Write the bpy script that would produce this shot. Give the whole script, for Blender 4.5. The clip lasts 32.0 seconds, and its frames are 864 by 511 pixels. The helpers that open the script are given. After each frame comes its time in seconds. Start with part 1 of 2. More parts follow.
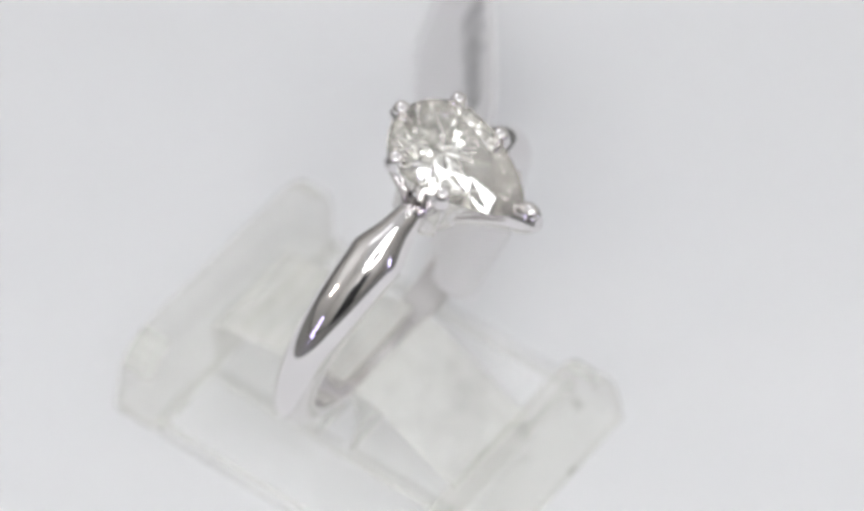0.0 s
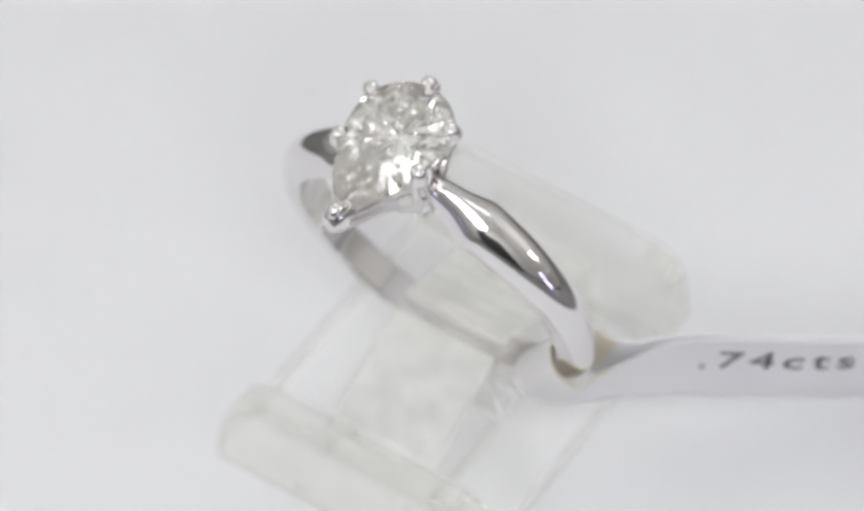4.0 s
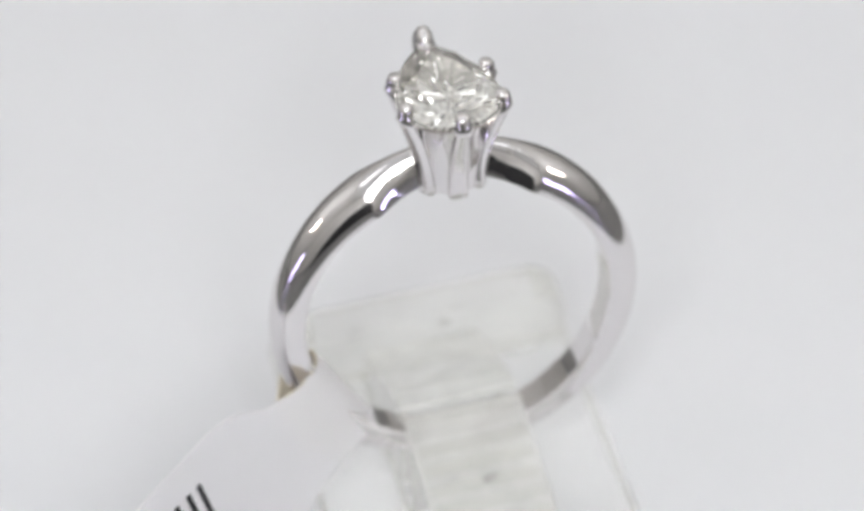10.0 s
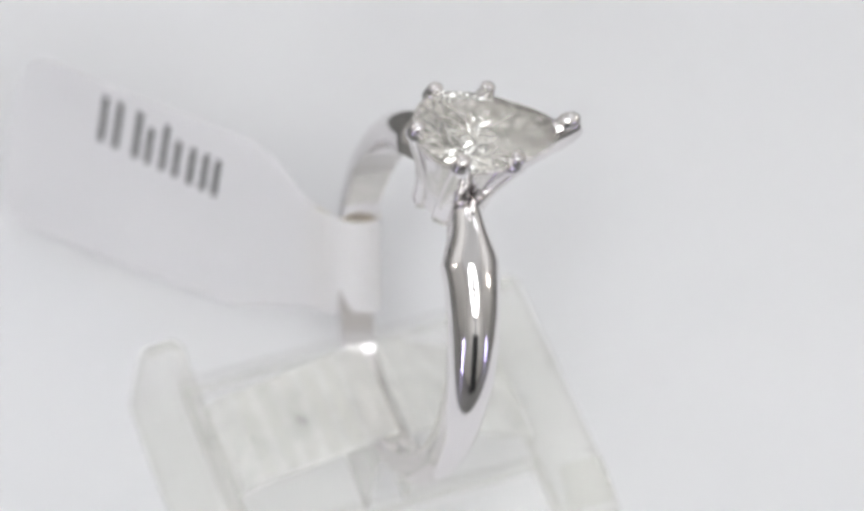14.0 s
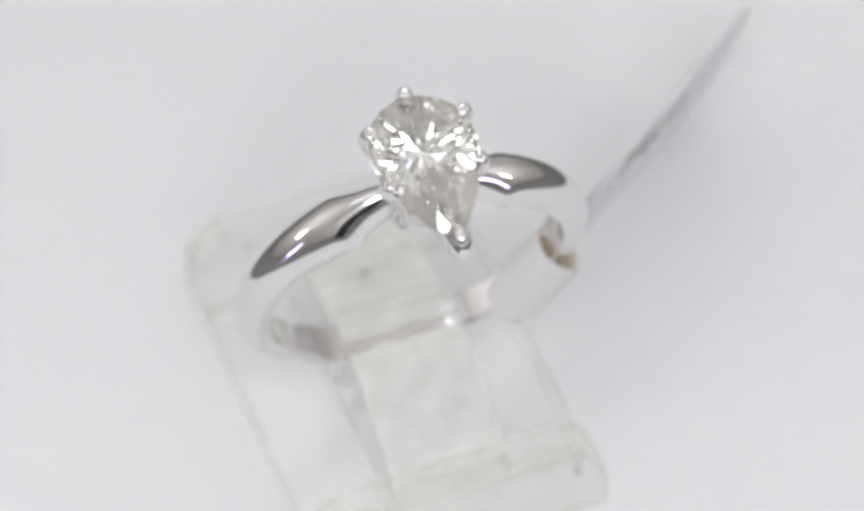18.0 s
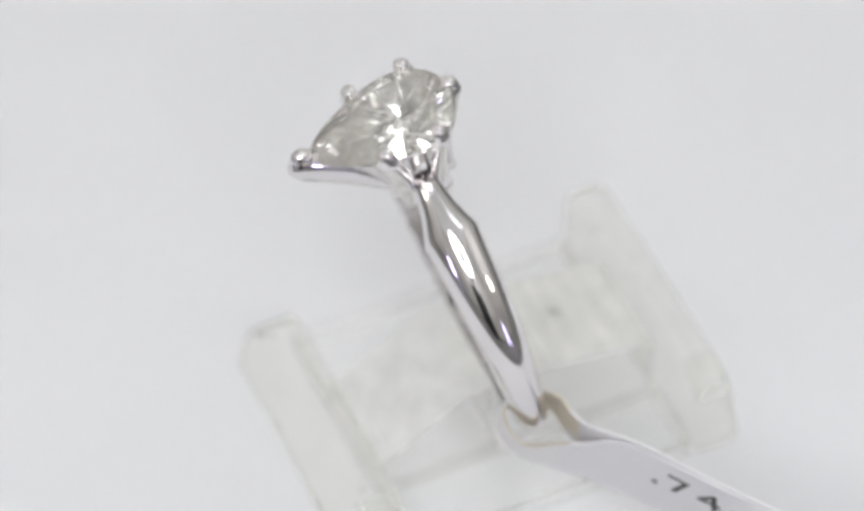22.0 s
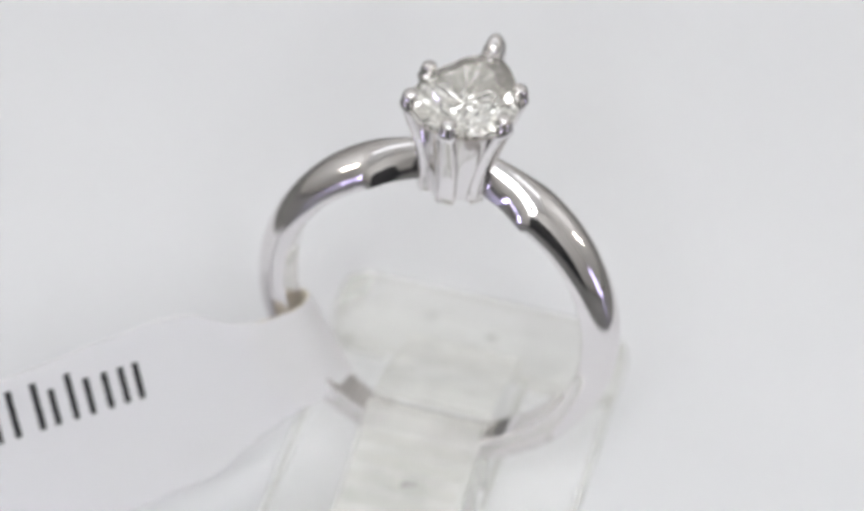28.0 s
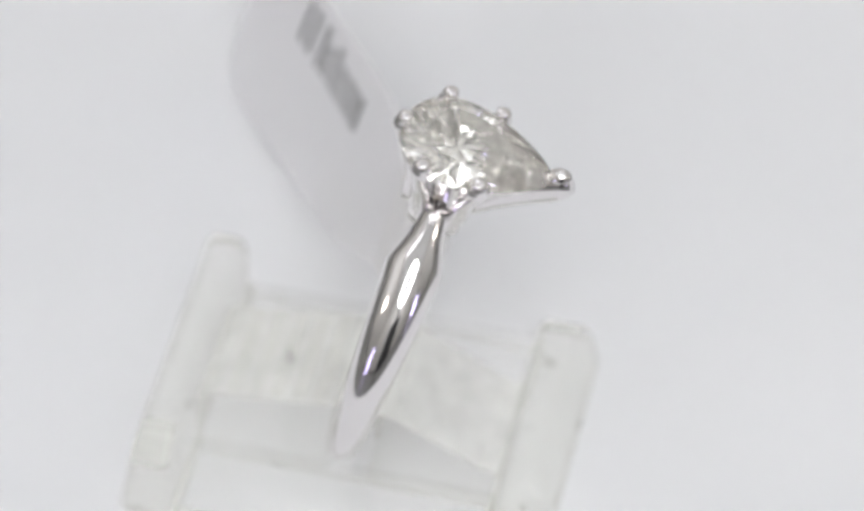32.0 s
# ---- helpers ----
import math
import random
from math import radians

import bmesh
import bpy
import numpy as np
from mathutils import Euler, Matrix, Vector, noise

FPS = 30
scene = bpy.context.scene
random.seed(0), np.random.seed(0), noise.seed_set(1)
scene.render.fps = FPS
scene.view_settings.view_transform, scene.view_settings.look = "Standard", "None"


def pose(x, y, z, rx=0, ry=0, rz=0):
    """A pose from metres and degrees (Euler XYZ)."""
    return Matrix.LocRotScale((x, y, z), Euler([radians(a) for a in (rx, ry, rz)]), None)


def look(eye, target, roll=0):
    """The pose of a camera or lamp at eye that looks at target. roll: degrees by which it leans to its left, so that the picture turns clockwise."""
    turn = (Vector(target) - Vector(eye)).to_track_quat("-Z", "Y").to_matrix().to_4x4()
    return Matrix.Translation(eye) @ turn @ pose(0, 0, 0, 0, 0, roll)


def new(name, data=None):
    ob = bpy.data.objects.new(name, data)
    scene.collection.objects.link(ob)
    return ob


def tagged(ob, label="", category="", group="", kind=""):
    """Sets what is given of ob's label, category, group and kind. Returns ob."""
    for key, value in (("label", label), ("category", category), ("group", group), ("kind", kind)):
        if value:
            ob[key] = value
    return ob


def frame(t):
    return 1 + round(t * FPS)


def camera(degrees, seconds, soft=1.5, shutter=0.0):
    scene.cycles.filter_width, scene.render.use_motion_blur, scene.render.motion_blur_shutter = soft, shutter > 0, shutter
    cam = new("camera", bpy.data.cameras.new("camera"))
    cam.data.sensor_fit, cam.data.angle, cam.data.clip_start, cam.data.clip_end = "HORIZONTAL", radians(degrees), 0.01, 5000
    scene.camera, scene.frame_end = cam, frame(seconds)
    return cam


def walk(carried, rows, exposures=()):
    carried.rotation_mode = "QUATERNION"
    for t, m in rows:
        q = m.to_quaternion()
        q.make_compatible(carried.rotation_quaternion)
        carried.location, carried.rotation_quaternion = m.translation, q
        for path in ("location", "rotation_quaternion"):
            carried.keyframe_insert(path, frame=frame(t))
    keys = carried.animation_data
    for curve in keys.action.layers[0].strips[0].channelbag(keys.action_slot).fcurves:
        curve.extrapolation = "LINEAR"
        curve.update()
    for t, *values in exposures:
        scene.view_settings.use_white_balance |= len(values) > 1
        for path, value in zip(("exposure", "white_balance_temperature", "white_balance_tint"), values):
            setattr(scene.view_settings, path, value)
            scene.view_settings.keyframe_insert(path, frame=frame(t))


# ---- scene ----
# A jewellery ring on a clear stand that turns before a still camera. All lengths below are in millimetres, scaled by MM.
MM = 0.001

cam = camera(13.0, 32.0, soft=3.8)
EYE_POSE = pose(0.0, -0.12674, 0.14953, 40.154, 0, 0.037) @ pose(0, 0, 0, 0, 0, 0.261)
walk(cam, [(0, EYE_POSE), (32, EYE_POSE)])
cam.data.dof.use_dof = True
cam.data.dof.focus_distance = 0.1885
cam.data.dof.aperture_fstop = 30.0

# how far the table has turned, in degrees, at each time
TURNS = [(0, 413.7), (1, 392.0), (2.5, 359.5), (4.5, 315.7), (7, 261.1), (9, 217.7), (11, 174.3), (13.5, 120.2), (15.5, 76.2),
         (17.5, 32.7), (19, 0.0), (21, -43.2), (23, -86.9), (25.5, -141.6), (27.5, -185.2), (30, -239.6), (32, -283.35)]

# ---- light ----
world = bpy.data.worlds.new("world")
scene.world = world
world.use_nodes = True
world.node_tree.nodes["Background"].inputs["Color"].default_value = (0.5, 0.52, 0.55, 1)
world.node_tree.nodes["Background"].inputs["Strength"].default_value = 0.02


def area_lamp(name, eye, target, sx, sy, power, colour=(1, 1, 1)):
    data = bpy.data.lights.new(name, "AREA")
    data.shape, data.size, data.size_y, data.energy, data.color = "RECTANGLE", sx, sy, power, colour
    ob = new(name, data)
    ob.matrix_world = look(eye, target)
    return ob


for x, y, power in ((-0.72, 0.12, 0.4), (0.72, 0.12, 0.4), (0.0, 0.72, 0.75)):
    area_lamp("ceiling_lamp", (x, y, 1.15), (x * 0.6, y * 0.6, 0), 0.14, 0.40, power, (0.955, 0.96, 1.0))
# Unseen fill lamps, added to brighten the walls, ceiling and upright faces.
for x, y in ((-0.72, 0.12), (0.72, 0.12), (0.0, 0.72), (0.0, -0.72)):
    area_lamp("room_fill", (x * 0.65, y * 0.65, 0.50), (x * 1.5, y * 1.5, 1.05), 0.42, 0.20, 3.08, (0.94, 0.953, 1.0))
for side in (-1, 1):
    area_lamp("side_lamp", (side * 0.30, -0.05, 0.12), (0, 0, 0), 0.012, 0.04, 0.05, (1.0, 0.93, 0.82))
    area_lamp("low_lamp", (side * 0.20, -0.17, 0.012), (0, 0, 0), 0.012, 0.06, 0.028, (0.64, 0.58, 1.0))
scene.cycles.max_bounces, scene.cycles.glossy_bounces, scene.cycles.transmission_bounces, scene.cycles.transparent_max_bounces = 24, 20, 20, 32
scene.view_settings.exposure = 0.0


# ---- materials ----
def material(name):
    m = bpy.data.materials.new(name)
    m.use_nodes = True
    nt = m.node_tree
    return m, nt, nt.nodes["Principled BSDF"]


def node(nt, kind, **values):
    n = nt.nodes.new(kind)
    for key, value in values.items():
        n.inputs[key].default_value = value
    return n


def grain(nt, bsdf, scale, strength, distance, rough=None, detail=4.0):
    """Fine relief, and a little play in the roughness."""
    co = nt.nodes.new("ShaderNodeTexCoord")
    nz = node(nt, "ShaderNodeTexNoise", Scale=scale, Detail=detail)
    nt.links.new(co.outputs["Object"], nz.inputs["Vector"])
    bump = node(nt, "ShaderNodeBump", Strength=strength, Distance=distance)
    nt.links.new(nz.outputs["Fac"], bump.inputs["Height"])
    nt.links.new(bump.outputs["Normal"], bsdf.inputs["Normal"])
    if rough:
        mr = node(nt, "ShaderNodeMapRange")
        mr.inputs["To Min"].default_value, mr.inputs["To Max"].default_value = rough
        nt.links.new(nz.outputs["Fac"], mr.inputs["Value"])
        nt.links.new(mr.outputs["Result"], bsdf.inputs["Roughness"])


def mottled(nt, bsdf, scale, a, b):
    co = nt.nodes.new("ShaderNodeTexCoord")
    nz = node(nt, "ShaderNodeTexNoise", Scale=scale, Detail=3.0)
    nt.links.new(co.outputs["Object"], nz.inputs["Vector"])
    ramp = nt.nodes.new("ShaderNodeValToRGB")
    ramp.color_ramp.elements[0].position, ramp.color_ramp.elements[1].position = 0.35, 0.65
    ramp.color_ramp.elements[0].color, ramp.color_ramp.elements[1].color = (*a, 1), (*b, 1)
    nt.links.new(nz.outputs["Fac"], ramp.inputs["Fac"])
    nt.links.new(ramp.outputs["Color"], bsdf.inputs["Base Color"])


M_GOLD, nt, b = material("white_gold")
b.inputs["Base Color"].default_value = (0.785, 0.765, 0.768, 1)
b.inputs["Metallic"].default_value = 1.0
grain(nt, b, 900, 0.02, 0.0001, (0.05, 0.09))

M_WORN, nt, b = material("worn_white_gold")
b.inputs["Base Color"].default_value = (0.785, 0.765, 0.768, 1)
b.inputs["Metallic"].default_value = 1.0
grain(nt, b, 700, 0.03, 0.0001, (0.05, 0.10))

M_SHEET, nt, b = material("white_sheet")
mottled(nt, b, 14, (0.79, 0.795, 0.82), (0.81, 0.815, 0.835))
b.inputs["Roughness"].default_value = 0.6

M_TABLE, nt, b = material("dark_table")
mottled(nt, b, 20, (0.13, 0.128, 0.125), (0.17, 0.168, 0.165))
b.inputs["Roughness"].default_value = 0.5

M_GLOW, nt, b = material("lamp_glow")
b.inputs["Emission Color"].default_value = (0.98, 0.99, 1.0, 1)
b.inputs["Emission Strength"].default_value = 12.5

M_ROOM, nt, b = material("grey_room")
mottled(nt, b, 2, (0.80, 0.80, 0.79), (0.84, 0.84, 0.83))
b.inputs["Roughness"].default_value = 0.8

M_WALL, nt, b = material("grey_wall")
mottled(nt, b, 2, (0.75, 0.735, 0.70), (0.80, 0.785, 0.75))
b.inputs["Roughness"].default_value = 0.8

M_PAPER, nt, b = material("tag_paper")
mottled(nt, b, 300, (0.945, 0.942, 0.955), (0.96, 0.957, 0.97))
b.inputs["Roughness"].default_value = 0.55
grain(nt, b, 4000, 0.1, 0.0001)
glow = node(nt, "ShaderNodeBsdfTranslucent", Color=(0.93, 0.92, 0.95, 1))
mix = nt.nodes.new("ShaderNodeMixShader")
mix.inputs["Fac"].default_value = 0.25
nt.links.new(b.outputs[0], mix.inputs[1])
nt.links.new(glow.outputs[0], mix.inputs[2])
nt.links.new(mix.outputs[0], nt.nodes["Material Output"].inputs["Surface"])

M_GUM, nt, b = material("gummed_paper")
mottled(nt, b, 900, (0.79, 0.73, 0.60), (0.86, 0.81, 0.70))
b.inputs["Roughness"].default_value = 0.6
glow = node(nt, "ShaderNodeBsdfTranslucent", Color=(0.96, 0.92, 0.82, 1))
mix = nt.nodes.new("ShaderNodeMixShader")
mix.inputs["Fac"].default_value = 0.65
nt.links.new(b.outputs[0], mix.inputs[1])
nt.links.new(glow.outputs[0], mix.inputs[2])
nt.links.new(mix.outputs[0], nt.nodes["Material Output"].inputs["Surface"])

M_INK, nt, b = material("black_ink")
mottled(nt, b, 2000, (0.012, 0.012, 0.014), (0.03, 0.03, 0.033))
b.inputs["Roughness"].default_value = 0.5

M_BLACK, nt, b = material("black_case")
b.inputs["Base Color"].default_value = (0.03, 0.03, 0.032, 1)
b.inputs["Roughness"].default_value = 0.5


def acrylic(name, tint, milk, rough, bend=0.1, speck=0.0, cream=(0.96, 0.962, 0.935)):
    """Clear moulded plastic: most light passes, a little is bent, the skin shines by its angle; worn or hazed faces
    scatter, and dark specks cling to some.
    """
    m, nt, b = material(name)
    nt.nodes.remove(b)
    out = nt.nodes["Material Output"]

    def mixed(fac, first, second):
        n = nt.nodes.new("ShaderNodeMixShader")
        if isinstance(fac, float):
            n.inputs["Fac"].default_value = fac
        else:
            nt.links.new(fac, n.inputs["Fac"])
        nt.links.new(first.outputs[0], n.inputs[1])
        nt.links.new(second.outputs[0], n.inputs[2])
        return n

    def patches(scale, detail, lo, hi, least, most):
        nz = node(nt, "ShaderNodeTexNoise", Scale=scale, Detail=detail)
        nt.links.new(co.outputs["Object"], nz.inputs["Vector"])
        mr = node(nt, "ShaderNodeMapRange")
        for key, value in (("From Min", lo), ("From Max", hi), ("To Min", least), ("To Max", most)):
            mr.inputs[key].default_value = value
        nt.links.new(nz.outputs["Fac"], mr.inputs["Value"])
        return mr.outputs["Result"]

    co = nt.nodes.new("ShaderNodeTexCoord")
    body = mixed(bend, node(nt, "ShaderNodeBsdfTransparent", Color=(*tint, 1)), node(nt, "ShaderNodeBsdfRefraction", Color=(*tint, 1), IOR=1.2, Roughness=rough))
    lw = node(nt, "ShaderNodeLayerWeight", Blend=0.12)
    fr = nt.nodes.new("ShaderNodeMath")
    fr.operation = "MULTIPLY"
    fr.inputs[1].default_value = 0.2
    nt.links.new(lw.outputs["Facing"], fr.inputs[0])
    skin = mixed(fr.outputs[0], body, node(nt, "ShaderNodeBsdfGlossy", Roughness=rough))
    haze = mixed(0.5, node(nt, "ShaderNodeBsdfDiffuse", Color=(*cream, 1)), node(nt, "ShaderNodeBsdfTranslucent", Color=(*cream, 1)))
    last = mixed(patches(160.0, 5.0, 0.35, 0.65, milk * 0.7, milk * 1.3), skin, haze)
    if speck:
        last = mixed(patches(700.0, 2.0, 0.70, 0.76, 0.0, speck), last, node(nt, "ShaderNodeBsdfDiffuse", Color=(0.25, 0.25, 0.22, 1)))
    nt.links.new(last.outputs[0], out.inputs["Surface"])
    return m


M_CLEAR = acrylic("clear_acrylic", (1.0, 1.0, 0.997), 0.035, 0.08, 0.04)
M_JAW = acrylic("hazy_acrylic", (1.0, 1.0, 0.995), 0.07, 0.12, 0.04)
M_TOP = acrylic("milky_top", (1.0, 1.0, 0.995), 0.55, 0.12, 0.04, 0.0, (0.975, 0.98, 0.95))
M_FROST = acrylic("worn_acrylic", (1.0, 1.0, 0.99), 0.10, 0.2, 0.06, 0.35)
# Cream haze paints light caught along the acrylic's edges, under dark specks.
M_EDGE = acrylic("specked_edge_glint", (0.995, 1.0, 0.97), 0.28, 0.25, 0.1, 0.5, (0.95, 0.955, 0.90))
# Milky colour on the slot walls stands for total reflection inside the acrylic.
M_SLOT = acrylic("slot_reflection", (1.0, 1.0, 0.99), 0.3, 0.2, 0.05)

M_DIAMOND, nt, b = material("diamond")
nt.nodes.remove(b)
g = node(nt, "ShaderNodeBsdfGlass", Color=(1.0, 1.0, 0.994, 1), IOR=2.42, Roughness=0.0)
nt.links.new(g.outputs[0], nt.nodes["Material Output"].inputs["Surface"])

# the lower facets throw all light back
M_FACET, nt, b = material("diamond_lower_facet")
b.inputs["Base Color"].default_value = (0.99, 0.988, 0.979, 1)
b.inputs["Metallic"].default_value = 1.0
b.inputs["Roughness"].default_value = 0.0


# ---- mesh helpers ----
def part(name, bm, mat, parent=None, label="", smooth=False):
    for f in bm.faces:
        f.smooth = smooth
    me = bpy.data.meshes.new(name)
    bm.to_mesh(me)
    bm.free()
    me.materials.append(mat)
    ob = new(name, me)
    if parent is not None:
        ob.parent = parent
    if label:
        tagged(ob, label)
    return ob


def bright_faces(ob, most=0.93, jaw=False):
    """Paint glints on the narrow faces along a block's edges; a jaw's gripping face gets a painted reflection haze, its
    top is milky.
    """
    for mat in (M_EDGE, M_SLOT, M_TOP):
        ob.data.materials.append(mat)
    for f in ob.data.polygons:
        axis = max(abs(c) for c in f.normal)
        if jaw and abs(f.normal.y) > 0.85 and 2.1 * MM < f.center.y < 5.0 * MM and f.area > 5 * MM * MM:
            f.material_index = 2
        elif jaw and f.normal.z > 0.4:
            f.material_index = 3
        elif axis < most and not jaw:
            f.material_index = 1
    return ob


def v3(x, y, z):
    return (x * MM, y * MM, z * MM)


def box(bm, x0, x1, y0, y1, z0, z1, bevel=0.0, seg=2):
    made = bmesh.ops.create_cube(bm, size=1)["verts"]
    for v in made:
        v.co = Vector(v3(x0 + (v.co.x + 0.5) * (x1 - x0), y0 + (v.co.y + 0.5) * (y1 - y0), z0 + (v.co.z + 0.5) * (z1 - z0)))
    if bevel:
        edges = list({e for v in made for e in v.link_edges})
        bmesh.ops.bevel(bm, geom=edges, offset=bevel * MM, segments=seg, profile=0.5, affect="EDGES")


def loft(bm, loops, closed=True, caps=True):
    """Skin rows of points; each row runs round."""
    rows = [[bm.verts.new(v3(*p)) for p in row] for row in loops]
    n = len(rows[0])
    for a, c in zip(rows, rows[1:]):
        for i in range(n if closed else n - 1):
            j = (i + 1) % n
            bm.faces.new((a[i], a[j], c[j], c[i]))
    if caps:
        bm.faces.new(rows[0][::-1])
        bm.faces.new(rows[-1])
    bmesh.ops.recalc_face_normals(bm, faces=bm.faces)
    return rows


def lerp_table(x, table):
    for (x0, y0), (x1, y1) in zip(table, table[1:]):
        if x <= x1:
            k = max(0.0, (x - x0) / (x1 - x0))
            return y0 + (y1 - y0) * k
    return table[-1][1]


# ---- the setting ----
FLOOR_Z = -16.0
TABLE_Z = FLOOR_Z - 6.0


def build_turntable():
    """A round plate on a drum; the plate carries all that turns."""
    top = tagged(new("turntable"), "round plain white turntable under the ring stand", "turntable")
    around = [(math.cos(2 * math.pi * i / 128), math.sin(2 * math.pi * i / 128)) for i in range(128)]
    for name, rows, mat in (("drum", ((47.0, TABLE_Z), (47.0, FLOOR_Z - 2.2)), M_SHEET),
                            ("plate", ((51.6, FLOOR_Z - 2.2), (52.0, FLOOR_Z - 1.8), (52.0, FLOOR_Z - 0.4), (51.6, FLOOR_Z)), M_SHEET)):
        bm = bmesh.new()
        loft(bm, [[(r * c, r * d, z) for c, d in around] for r, z in rows])
        part(name, bm, mat, top)
    return top


turntable = build_turntable()

bm = bmesh.new()
box(bm, -700, 700, -500, 700, TABLE_Z - 25, TABLE_Z, 2.0)
tagged(part("table_top", bm, M_TABLE), "plain dark grey table top", "table", kind="structure")

ROOM = 1000
for name, dims in (("wall_north", (-ROOM, ROOM, ROOM, ROOM + 100, -800, 1200)), ("wall_south", (-ROOM, ROOM, -ROOM - 100, -ROOM, -800, 1200)),
                   ("wall_west", (-ROOM - 100, -ROOM, -ROOM, ROOM, -800, 1200)), ("wall_east", (ROOM, ROOM + 100, -ROOM, ROOM, -800, 1200)),
                   ("floor", (-ROOM, ROOM, -ROOM, ROOM, -900, -800)), ("ceiling", (-ROOM, ROOM, -ROOM, ROOM, 1200, 1300))):
    bm = bmesh.new()
    box(bm, *dims)
    tagged(part(name, bm, M_WALL if "wall" in name else M_ROOM), "plain grey room surface", "room", kind="structure")

# ---- the ring ----
RING_AT = Matrix.Translation(v3(-0.681, 1.453, -2.794)) @ pose(0, 0, 0, 0, 0, -2.52) @ pose(0, 0, 0, 0, -1.53, 0) @ pose(0, 0, 0, 14.6, 0, 0)
INNER = 8.05
GIRDLE_Z = 12.75


def girdle(a):
    """The pear's outline at an angle from its round end: x, y."""
    c = math.cos(a)
    if c >= 0:
        return 2.78 * math.sin(a), 0.5 + 2.75 * c
    k = -c
    return (2.78 * math.sin(a) * (1 - 0.28 * k * k) if k < 0.999 else 0.0), 0.5 - 5.25 * k ** 1.12


def shank_section(a):
    """The band's section at an angle (degrees) from the head: rows of (out from the centre, across)."""
    d = min(a, 360 - a)
    wide = lerp_table(d, [(8, 0.9), (12, 1.35), (20, 1.95), (29, 3.0), (36, 2.84), (45, 2.72), (60, 2.55), (80, 2.28), (110, 1.95), (180, 1.8)])
    thick = lerp_table(d, [(8, 2.0), (12, 2.0), (25, 1.9), (40, 1.84), (60, 1.76), (90, 1.78), (180, 1.67)])
    cut = max(0.0, min(1.0, (29 - d) / 19))
    skirt = 0.28 + 1.25 * cut
    h = wide / 2
    u0 = 0.75 * cut
    rows = [(INNER + 0.06, h), (INNER + skirt, h)]
    for i in range(1, 22):
        u = u0 + (math.pi - 2 * u0) * i / 22
        rows.append((INNER + skirt + (thick - skirt) * (math.sin(u) - math.sin(u0)) / (1 - math.sin(u0)), h * math.cos(u) / math.cos(u0)))
    rows += [(INNER + skirt, -h), (INNER + 0.06, -h), (INNER, -h + 0.08), (INNER, 0), (INNER, h - 0.08)]
    return rows


def build_shank(parent):
    bm = bmesh.new()
    loops = []
    for i in range(181):
        a = 8.5 + (360 - 17) * i / 180
        s, c = math.sin(radians(a)), math.cos(radians(a))
        loops.append([(r * s, y, r * c) for r, y in shank_section(a)])
    loft(bm, loops)
    ob = part("shank", bm, M_GOLD, parent, "polished white gold band, pinched towards the head", smooth=True)
    ob.data.set_sharp_from_angle(angle=radians(30))
    ob.data.materials.append(M_WORN)
    for f in ob.data.polygons:
        c = f.center
        if math.hypot(c.x, c.z) < (INNER + 0.03) * MM:
            f.material_index = 1
    return ob


def wall_top(a):
    """How high the basket's wall stands: up to the stone's edge, lowest towards its point, scalloped between the claws."""
    near = 0.5 + 0.5 * math.cos(a)
    return 12.3 + 0.35 * near ** 0.8 - 0.15 * (0.5 - 0.5 * math.cos(6 * a))


def build_head(parent):
    """The basket under the stone: a pear-shaped cup that narrows to the foot, with flat flutes and a hole over each end of the band."""
    foot = 7.8
    n, steps = 96, 16
    bm = bmesh.new()

    def skin(inside):
        grid = []
        for k in range(steps + 1):
            u = k / steps
            row = []
            for i in range(n):
                a = 2 * math.pi * i / n
                gx, gy = girdle(a)
                near = 0.5 + 0.5 * math.cos(a)
                z = foot + (wall_top(a) - foot) * u
                e = ((z - foot) / (GIRDLE_Z - foot)) ** 1.75
                fx, fy = 1.62 * math.sin(a), 1.68 * math.cos(a)
                wide = 0.95 + 0.09 * near
                w = 1 - 0.045 * (0.5 - 0.5 * math.cos(6 * a)) ** 2 * (1 - 0.5 * u)
                if inside:
                    w = 0.74 + 0.14 * u
                row.append(bm.verts.new(v3((fx + (gx * wide - fx) * e) * w, (fy + (gy * wide - fy) * e) * w, z)))
            grid.append(row)
        return grid

    def hole(k, i):
        side = abs((360 * (i + 0.5) / n + 180) % 360 - 180)
        return 7 <= k <= 11 and abs(side - 90) < (11.5 if k < 10 else 7.6)

    outer, inner = skin(False), skin(True)
    for i in range(n):
        j = (i + 1) % n
        bm.faces.new((outer[steps][i], outer[steps][j], inner[steps][j], inner[steps][i]))
        bm.faces.new((outer[0][i], outer[0][j], inner[0][j], inner[0][i]))
        for k in range(steps):
            if hole(k, i):
                for (k0, i0, k1, i1), other in (((k, i, k, j), (k - 1, i)), ((k + 1, i, k + 1, j), (k + 1, i)), ((k, i, k + 1, i), (k, i - 1)), ((k, j, k + 1, j), (k, i + 1))):
                    if not hole(*other):
                        bm.faces.new((outer[k0][i0], outer[k1][i1], inner[k1][i1], inner[k0][i0]))
            else:
                for grid in (outer, inner):
                    bm.faces.new((grid[k][i], grid[k][j], grid[k + 1][j], grid[k + 1][i]))
    bmesh.ops.recalc_face_normals(bm, faces=bm.faces)
    ob = part("basket", bm, M_GOLD, parent, "fluted white gold basket", smooth=True)
    ob.data.set_sharp_from_angle(angle=radians(40))
    return ob


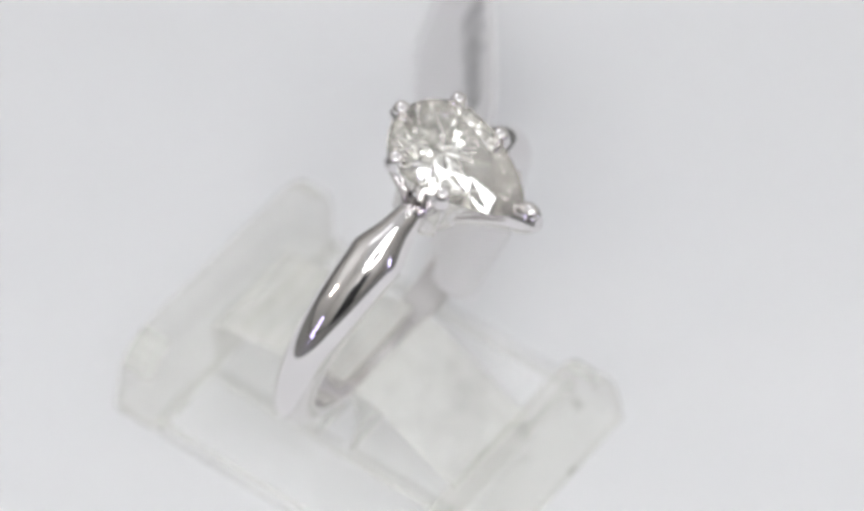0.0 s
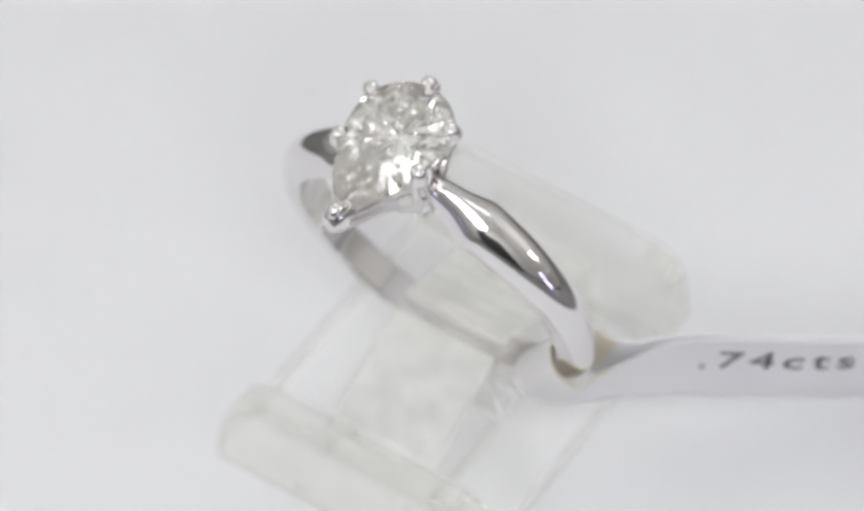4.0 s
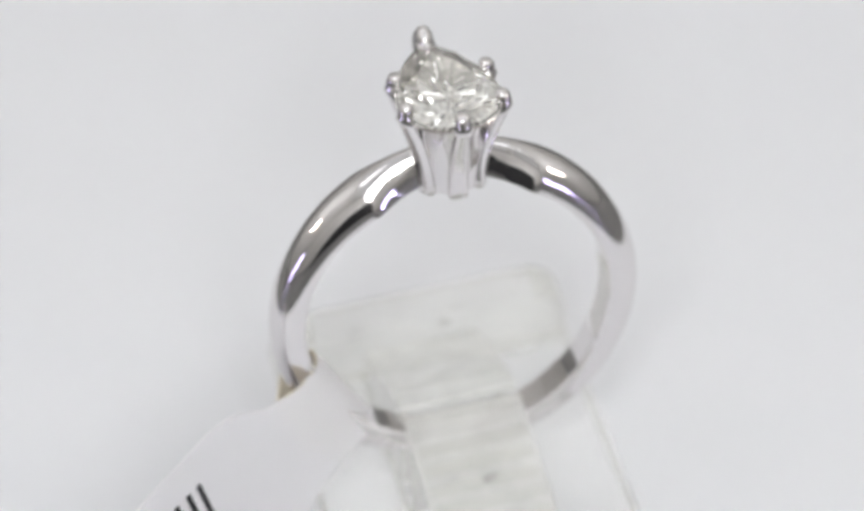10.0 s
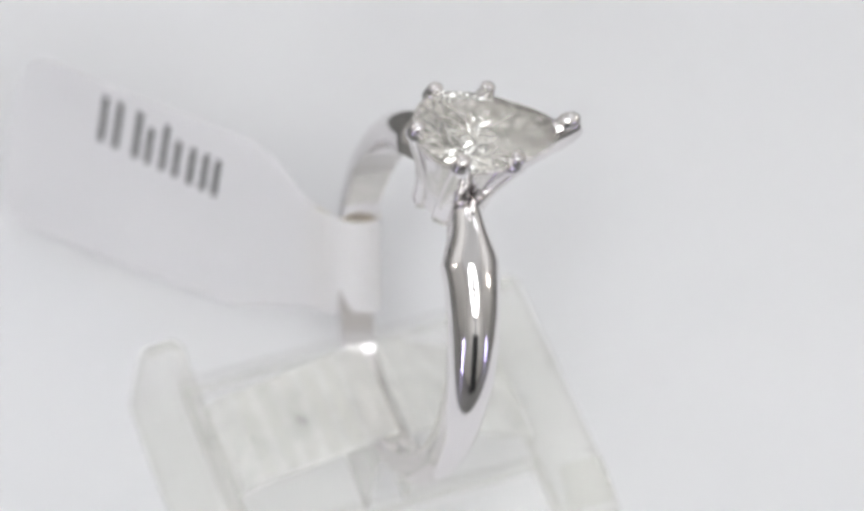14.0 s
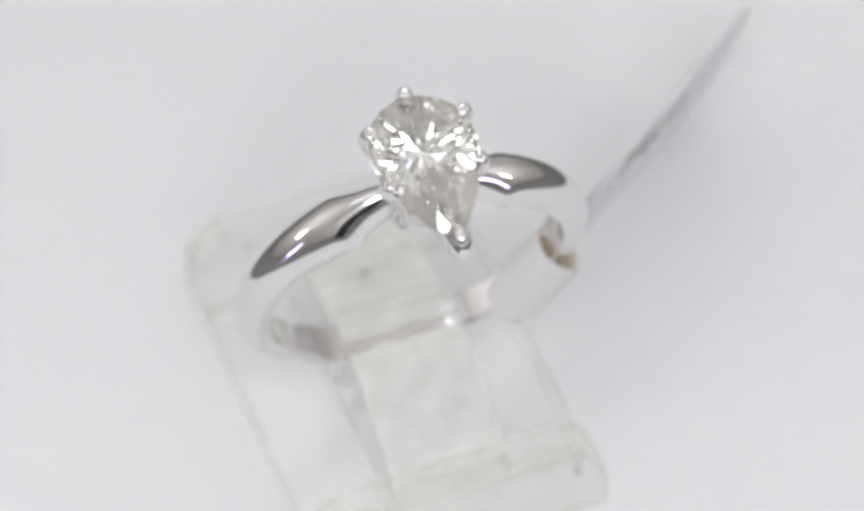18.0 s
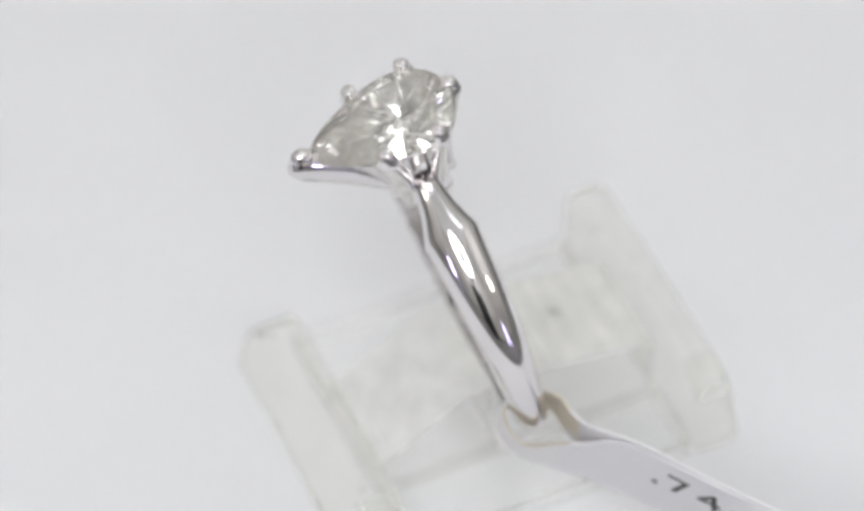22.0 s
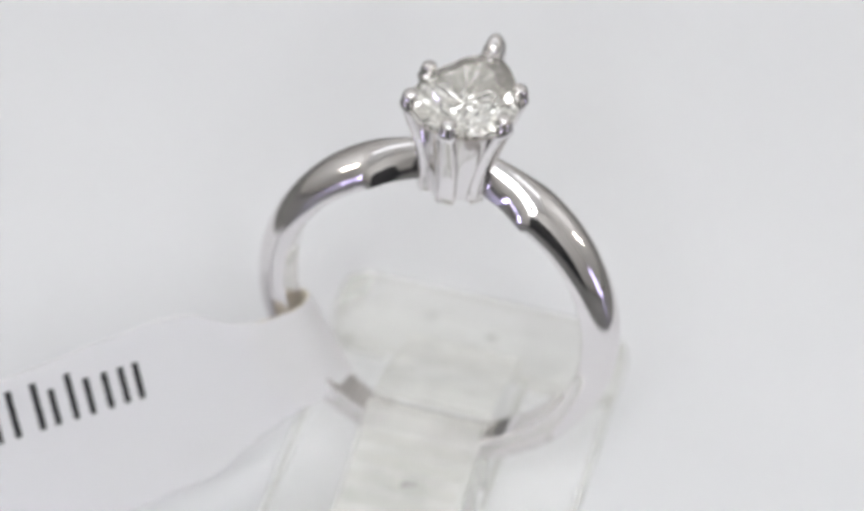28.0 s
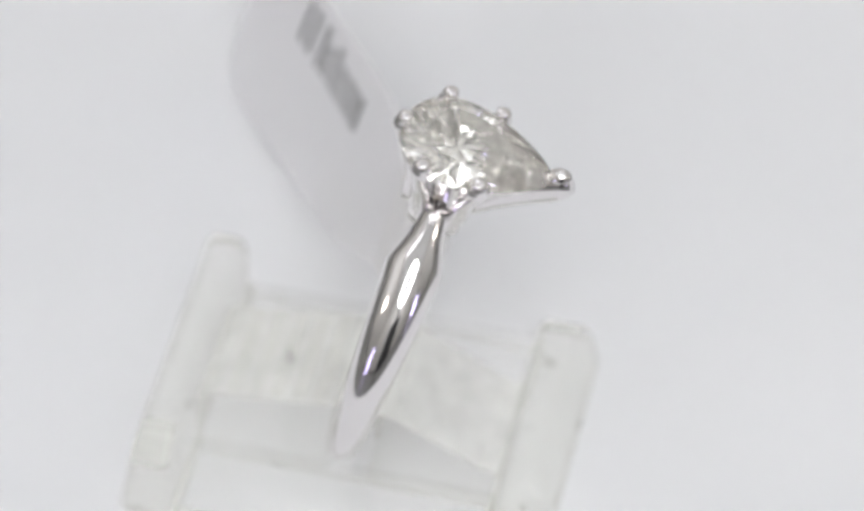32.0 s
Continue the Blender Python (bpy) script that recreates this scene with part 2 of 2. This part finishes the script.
def build_prong(parent, at, radius=0.53, knob=0.41):
    """A claw from the foot of the head, out to the girdle and over the stone's edge: squared below, rounded at its tip."""
    gx, gy = at
    d = math.hypot(gx, gy)
    ix, iy = -gx / d, -gy / d
    fx, fy = gx / d * 1.5, gy / d * 1.55
    ztop = GIRDLE_Z + 0.1
    path = []
    for k in range(13):
        u = k / 12
        e = u ** 1.85 + 0.05 * math.sin(math.pi * u ** 3)
        path.append((fx + (gx - fx) * e, fy + (gy - fy) * e, 7.75 + (ztop - 7.75) * u, radius * (1.0 - 0.1 * u), 4.0 - 1.6 * u))
    for k in range(1, 10):
        w = k / 9
        path.append((gx + ix * 0.2 * w, gy + iy * 0.2 * w, ztop + 0.70 * math.sin(math.pi / 2 * w), max(0.02, knob * math.sqrt(max(0.0, 1 - w ** 3))), 2.2))
    bm = bmesh.new()
    loops = []
    for i, (x, y, z, r, power) in enumerate(path):
        p0, p1 = Vector(path[max(0, i - 1)][:3]), Vector(path[min(len(path) - 1, i + 1)][:3])
        t = (p1 - p0).normalized() if i < 13 else Vector((0, 0, 1))
        side = t.cross(Vector((ix, iy, 0))).normalized()
        out = side.cross(t).normalized()
        row = []
        for j in range(24):
            q = 2 * math.pi * j / 24
            c, s = math.cos(q), math.sin(q)
            m = (abs(c) ** power + abs(s) ** power) ** (-1 / power)
            row.append(tuple(Vector((x, y, z)) + side * (r * m * c) + out * (r * m * s * (0.8 if i < 12 else 0.95))))
        loops.append(row)
    loft(bm, loops)
    return part("prong", bm, M_GOLD, parent, smooth=True)


def build_tip_prong(parent):
    """The long claw under the pear's point: a deep curved blade with a knob on its end."""
    bm = bmesh.new()
    loops = []
    spine = ((-0.5, 7.8, 1.0, 0.66), (-1.05, 8.45, 1.4, 0.66), (-1.7, 9.25, 1.8, 0.66), (-2.42, 10.1, 1.95, 0.65), (-3.32, 11.0, 2.0, 0.64),
             (-4.22, 11.8, 2.0, 0.64), (-4.87, 12.3, 1.95, 0.64), (-5.3, 12.65, 1.8, 0.61), (-5.58, 12.85, 1.4, 0.52), (-5.74, 12.92, 0.75, 0.32))
    for y, z, deep, half in spine:
        loops.append([(0.05 + half * math.cos(q) * (1 if abs(math.sin(q)) < 0.9 else 0.8), y + 0.25 * math.sin(q), z + deep / 2 * math.sin(q)) for q in [2 * math.pi * k / 20 for k in range(20)]])
    loft(bm, loops)
    prong = part("prong", bm, M_GOLD, parent, "long claw under the point of the stone", smooth=True)
    bm = bmesh.new()
    bmesh.ops.create_uvsphere(bm, u_segments=20, v_segments=12, radius=0.47 * MM, matrix=Matrix.Translation(v3(0.05, -5.0, 13.1)) @ pose(0, 0, 0, -35, 0, 0) @ Matrix.Diagonal((1, 1.45, 1.1, 1)))
    part("knob", bm, M_GOLD, prong, smooth=True)
    return prong


def build_stone(parent):
    """A pear brilliant: table, twelve stars, kites and halves above; split mains and halves to the culet below."""
    gz = GIRDLE_Z
    cx, cy = 0.0, 0.25
    fine = [girdle(2 * math.pi * i / 2000) for i in range(2001)]
    steps = [0.0]
    for (x0, y0), (x1, y1) in zip(fine, fine[1:]):
        steps.append(steps[-1] + math.hypot(x1 - x0, y1 - y0))
    bm = bmesh.new()
    m = 12

    def at(k, reach, z, wobble=0.0):
        """A point in the direction of a place along the outline, counted in half mains."""
        want = steps[-1] * (k % (2 * m)) / (2 * m)
        i = min(range(len(fine)), key=lambda j: abs(steps[j] - want))
        x, y = fine[i]
        return bm.verts.new(v3(cx + (x * 0.985 - cx) * reach, cy + (y * 0.985 - cy) * reach, gz + z + rnd.uniform(-1, 1) * wobble * (1 + 0.5 * max(0.0, -1 - y))))

    rnd = random.Random(4)
    high, deep, tab = 0.80, 2.28, 0.58
    rim = [at(k / 2, 1.0, 0.06) for k in range(4 * m)]
    low = [at(k / 2, 1.0, -0.06) for k in range(4 * m)]
    table = [at(2 * k, tab, high) for k in range(m)]
    mid = [at(2 * k + 1, 0.80, 0.06 + (high - 0.06) * 0.55) for k in range(m)]
    waist = [at(2 * k, 0.58, -0.06 - deep * 0.43, 0.10) for k in range(m)]
    heel = [at(2 * k + 1, 0.26, -0.06 - deep * 0.755, 0.09) for k in range(m)]
    culet = bm.verts.new(v3(cx, cy, gz - 0.06 - deep))
    bm.faces.new(table)
    for k in range(m):
        j = (k + 1) % m
        bm.faces.new((table[k], mid[k], table[j]))
        bm.faces.new((table[k], mid[k - 1], rim[4 * k]))
        bm.faces.new((table[k], rim[4 * k], mid[k]))
        for q in range(4):
            bm.faces.new((mid[k], rim[4 * k + q], rim[(4 * k + q + 1) % (4 * m)]))
        bm.faces.new((culet, heel[k - 1], waist[k]))
        bm.faces.new((culet, waist[k], heel[k]))
        bm.faces.new((heel[k - 1], low[4 * k], waist[k]))
        bm.faces.new((waist[k], low[4 * k], heel[k]))
        for q in range(4):
            bm.faces.new((heel[k], low[4 * k + q], low[(4 * k + q + 1) % (4 * m)]))
    for k in range(4 * m):
        j = (k + 1) % (4 * m)
        bm.faces.new((rim[k], rim[j], low[j], low[k]))
    bmesh.ops.recalc_face_normals(bm, faces=bm.faces)
    stone = part("stone", bm, M_DIAMOND, parent, "pear-cut colourless diamond with many bright facets")
    stone.data.materials.append(M_FACET)
    for f in stone.data.polygons:
        if f.center.z < (gz - 0.07) * MM:
            f.material_index = 1
    return stone


def build_ring():
    ring = tagged(new("ring"), "polished white gold solitaire ring with a pear-cut diamond", "ring")
    build_shank(ring)
    build_head(ring)
    for at in ((-0.04, 3.27), (2.57, 1.54), (-2.55, 1.56), (2.51, -1.39), (-2.47, -1.52)):
        build_prong(ring, at)
    build_tip_prong(ring)
    build_stone(ring)
    return ring


ring = build_ring()

# ---- the stand ----


def jaw_mesh(x0, x1, outline):
    """A block drawn by its side outline (y, z), from x0 to x1."""
    bm = bmesh.new()
    loft(bm, [[(x, y, z) for y, z in outline] for x in (x0, x1)])
    bmesh.ops.bevel(bm, geom=[e for e in bm.edges if e.calc_face_angle(0) > 0.3], offset=0.1 * MM, segments=1, affect="EDGES")
    return bm


def end_plate(bm, inner, outer, splay, top):
    """An upright end of the stand: round top corners, its outer face splayed towards the foot."""
    foot = FLOOR_Z + 0.03
    r = 2.6
    outline = [(-9.1, foot)]
    for cx, a0 in ((-9.1 + r, math.pi), (7.3 - r, math.pi / 2)):
        outline += [(cx + r * math.cos(a0 - math.pi / 2 * k / 6), top - r + r * math.sin(a0 - math.pi / 2 * k / 6)) for k in range(7)]
    outline.append((7.3, foot))
    loft(bm, [[(x, inner, z) for x, z in outline], [(x, outer + splay * (top - z) / (top - foot), z) for x, z in outline]])
    bmesh.ops.bevel(bm, geom=[e for e in bm.edges if e.calc_face_angle(0) > 1.0], offset=0.25 * MM, segments=2, affect="EDGES")


def build_stand():
    stand = tagged(new("ring_stand"), "small clear acrylic ring stand with two gripping jaws, edge glints painted in cream", "display stand")
    foot = FLOOR_Z + 0.06
    for x0, x1 in ((-9.0, -4.0), (2.7, 7.2)):
        bm = bmesh.new()
        box(bm, x0, x1, -4.5, 12.2, foot, foot + 1.3, 0.12, 1)
        bright_faces(part("base_plate", bm, M_CLEAR, stand), 0.98)
    for name, inner, outer, splay, top in (("front_plate", -4.6, -6.9, -1.0, -11.6), ("back_plate", 12.3, 14.1, 1.2, -9.5)):
        bm = bmesh.new()
        end_plate(bm, inner, outer, splay, top)
        bright_faces(part(name, bm, M_FROST, stand), 0.94)
    front = [(-4.5, foot), (2.9, foot), (2.2, -12.4), (2.6, -10.2), (2.3, -9.8), (1.2, -10.0), (-3.6, -12.9), (-4.5, -13.2)]
    bright_faces(part("front_jaw", jaw_mesh(-3.9, 2.6, front), M_JAW, stand), jaw=True)
    back = [(12.2, foot), (12.2, -11.6), (11.6, -11.1), (4.7, -9.9), (3.9, -9.5), (3.2, -9.6), (3.1, -9.9), (4.5, -12.4), (5.0, foot)]
    jaw = bright_faces(part("back_jaw", jaw_mesh(-3.9, 2.6, back), M_JAW, stand), jaw=True)
    for k in range(5):
        y = 10.6 - 1.2 * k
        z = -9.9 - 1.2 * (y - 4.7) / 6.9
        bm = bmesh.new()
        box(bm, -3.6, 2.3, y - 0.75, y - 0.1, z - 0.1, z + 0.28, 0.12, 1)
        part("ridge", bm, M_FROST, jaw)
    return stand


stand = build_stand()

# ---- the price tag ----
TAG_AT = Matrix(((0.82218, -0.48376, 0.30001, 0.00794), (0.56526, 0.75603, -0.33001, 0.00209), (-0.06717, 0.44091, 0.89503, -0.00773), (0, 0, 0, 1)))


def name_aside(x):
    return lerp_table(x, [(-0.5, 2.32), (0.3, 2.2), (1.3, 1.65), (2.4, 1.45), (4.0, 1.45), (6.0, 1.5), (9.0, 1.55), (12.0, 1.65), (22.0, 2.2)])


def weight_aside(x):
    return lerp_table(x, [(-0.5, -0.68), (0.3, -0.4), (1.3, 0.25), (2.4, 0.65), (3.6, 0.85), (5.0, 0.95), (7.0, 1.03), (9.0, 1.05), (12.0, 1.1), (22.0, 1.6)])


NAME_LEAN, WEIGHT_LEAN = 0.08, 0.22


def tag_path():
    """The strip seen from above: one wing, round the band, the other wing. Points (along, aside, lean aside, lean along)."""
    xs = [-0.5 + 22.5 * k / 30 for k in range(31)]
    ease = lambda x, reach=4.5: max(0.0, 1 - (x + 0.5) / reach)
    pts = [(x, name_aside(x), NAME_LEAN * (1 - ease(x, 2.5)), 0.27 * ease(x)) for x in xs[:0:-1]]
    for k in range(15):
        a = math.pi / 2 + math.pi * k / 14
        pts.append((-0.5 + 1.9 * math.cos(a), 0.82 + 1.5 * math.sin(a), 0.0, 0.27))
    return pts + [(x, weight_aside(x), WEIGHT_LEAN * (1 - ease(x, 2.5)), 0.27 * ease(x)) for x in xs[1:]]


def tag_height(s, side):
    """Top and bottom of the strip at a way s along a wing; side 0 is the name's wing, 1 the weight's."""
    name_top = lerp_table(s, [(-2.4, 2.5), (0.0, 2.3), (1.2, 2.1), (2.3, 2.2), (4.0, 3.2), (4.8, 3.6), (6.3, 3.85), (9.0, 3.65), (15.0, 3.2), (22.0, 2.9)])
    weight_top = lerp_table(s, [(-2.4, 2.5), (-1.2, 1.9), (-0.5, 1.3), (0.5, 0.9), (2.3, 0.75), (4.0, 2.4), (6.0, 3.6), (10.0, 3.5), (15.0, 3.1), (22.0, 2.8)])
    top = name_top + (weight_top - name_top) * side
    bottom = lerp_table(s, [(-1.9, -2.5), (-1.2, -2.7), (0.5, -3.4), (2.5, -4.6), (5.3, -6.2), (10.8, -6.9), (16.4, -7.5), (22.0, -7.8)])
    end = 22.0 - s
    if end < 2.2:
        q = 2.2 - math.sqrt(max(0.0, 2.2 ** 2 - (2.2 - end) ** 2))
        top, bottom = top - q, bottom + q
    return top, bottom


def weight_bulge(z):
    """The weight's wing stands off with its lean down to its belly, and curves back to the other wing below it."""
    low = max(0.0, -3.4 - z)
    return WEIGHT_LEAN * z + 0.62 * (low - 0.5 * (1 - math.exp(-2.0 * low)))


def build_tag():
    tag = tagged(new("price_tag"), "white paper price tag folded round the band, printed black", "tag")
    bm = bmesh.new()
    path = tag_path()
    loops = []
    for i, (a, c, lean, shear) in enumerate(path):
        p0, p1 = path[max(0, i - 1)], path[min(len(path) - 1, i + 1)]
        t = Vector((p1[0] - p0[0], p1[1] - p0[1])).normalized()
        nx, ny = t.y * 0.07, -t.x * 0.07
        top, bottom = tag_height(a, min(1.0, max(0.0, (i - 30) / 14)))
        line = []
        for k in range(11):
            z = bottom + (top - bottom) * k / 10
            y = c + lean * z
            if i > 44:
                y = min(c + (lean / WEIGHT_LEAN) * weight_bulge(z), name_aside(a) + NAME_LEAN * z - 0.17)
            line.append((a + shear * z, y, z))
        loops.append([(x + nx, y + ny, z) for x, y, z in line] + [(x - nx, y - ny, z) for x, y, z in line[::-1]])
    loft(bm, loops)
    strip = part("paper_strip", bm, M_PAPER, tag, smooth=True)
    strip.data.set_sharp_from_angle(angle=radians(40))
    # the gummed inside of the loop
    strip.data.materials.append(M_GUM)
    for f in strip.data.polygons:
        c = f.center / MM
        if c.x - 0.27 * c.z < 1.6 and f.area > 0.04 * MM * MM and f.normal.x * (0.27 * c.z - 0.5 - min(c.x, 0.27 * c.z - 0.5)) + f.normal.y * (1.05 - c.y) > 0:
            f.material_index = 1
    # printed weight on one wing
    curve = bpy.data.curves.new("weight", "FONT")
    curve.body, curve.size, curve.extrude = ".74cts", 2.75 * MM, 0.012 * MM
    curve.space_character = 1.22
    txt = bpy.data.objects.new("weight_text", curve)
    scene.collection.objects.link(txt)
    bpy.context.view_layer.update()
    me = bpy.data.meshes.new_from_object(txt.evaluated_get(bpy.context.evaluated_depsgraph_get()))
    bpy.data.objects.remove(txt)
    me.materials.clear()
    me.materials.append(M_INK)
    ob = new("weight_text", me)
    ob.parent = tag
    for v in me.vertices:
        x, z = TEXT_X + 1.06 * v.co.x / MM, TEXT_Z + v.co.y / MM
        v.co = v3(x, weight_aside(x) + WEIGHT_LEAN * z - 0.09 - v.co.z / MM, z)
    # the other wing's print, as plain bars
    for x, w, h in NAME_BARS:
        bm = bmesh.new()
        c = name_aside(x)
        box(bm, x - w / 2, x + w / 2, c + 0.075, c + 0.095, -0.35, -0.35 + h, 0.0)
        for v in bm.verts:
            v.co.y += NAME_LEAN * v.co.z
        part("print_bar", bm, M_INK, tag)
    return tag


NAME_BARS = ((15.95, 0.36, 2.85), (14.95, 0.36, 2.85), (13.6, 0.36, 2.85), (12.75, 0.34, 2.2), (11.75, 0.34, 2.8), (10.85, 0.34, 2.2), (9.85, 0.34, 2.2), (8.95, 0.34, 2.2), (8.15, 0.34, 2.2))
TEXT_X, TEXT_Z = 6.3, -0.1
tag = build_tag()

# ---- the stand that holds the filming lens, with a ring of light round it ----
def build_camera_stand():
    top = tagged(new("camera_stand"), "black camera stand with a round lamp, mirrored in the metal", "stand")
    bm = bmesh.new()
    box(bm, -48, 48, -270, -200, TABLE_Z, 95, 4.0, 3)
    part("body", bm, M_BLACK, top)
    bm = bmesh.new()
    box(bm, -10, 10, -230, -205, 95, 185, 2.0, 2)
    part("post", bm, M_BLACK, top)
    for name, r0, r1, d0, d1, mat in (("lamp_housing", 30.0, 58.0, 6.0, 14.0, M_BLACK), ("lamp_ring", 36.0, 52.0, 4.5, 6.2, M_GLOW)):
        bm = bmesh.new()
        loops = []
        for i in range(65):
            a = 2 * math.pi * i / 64
            loops.append([(r * math.cos(a), r * math.sin(a), d) for r, d in ((r0, d0), (r1, d0), (r1, d1), (r0, d1))])
        loft(bm, loops, caps=False)
        ob = part(name, bm, mat, top)
        ob.matrix_basis = EYE_POSE
    bm = bmesh.new()
    box(bm, -6, 6, -212, -150, 172, 184, 1.0, 1)
    part("arm", bm, M_BLACK, top)
    return top


build_camera_stand()


# ---- what turns ----
def motions():
    for thing, at in ((turntable, Matrix.Identity(4)), (ring, RING_AT), (stand, Matrix.Identity(4)), (tag, TAG_AT)):
        walk(thing, [(t, pose(0, 0, 0, 0, 0, turn) @ at) for t, turn in TURNS])


motions()
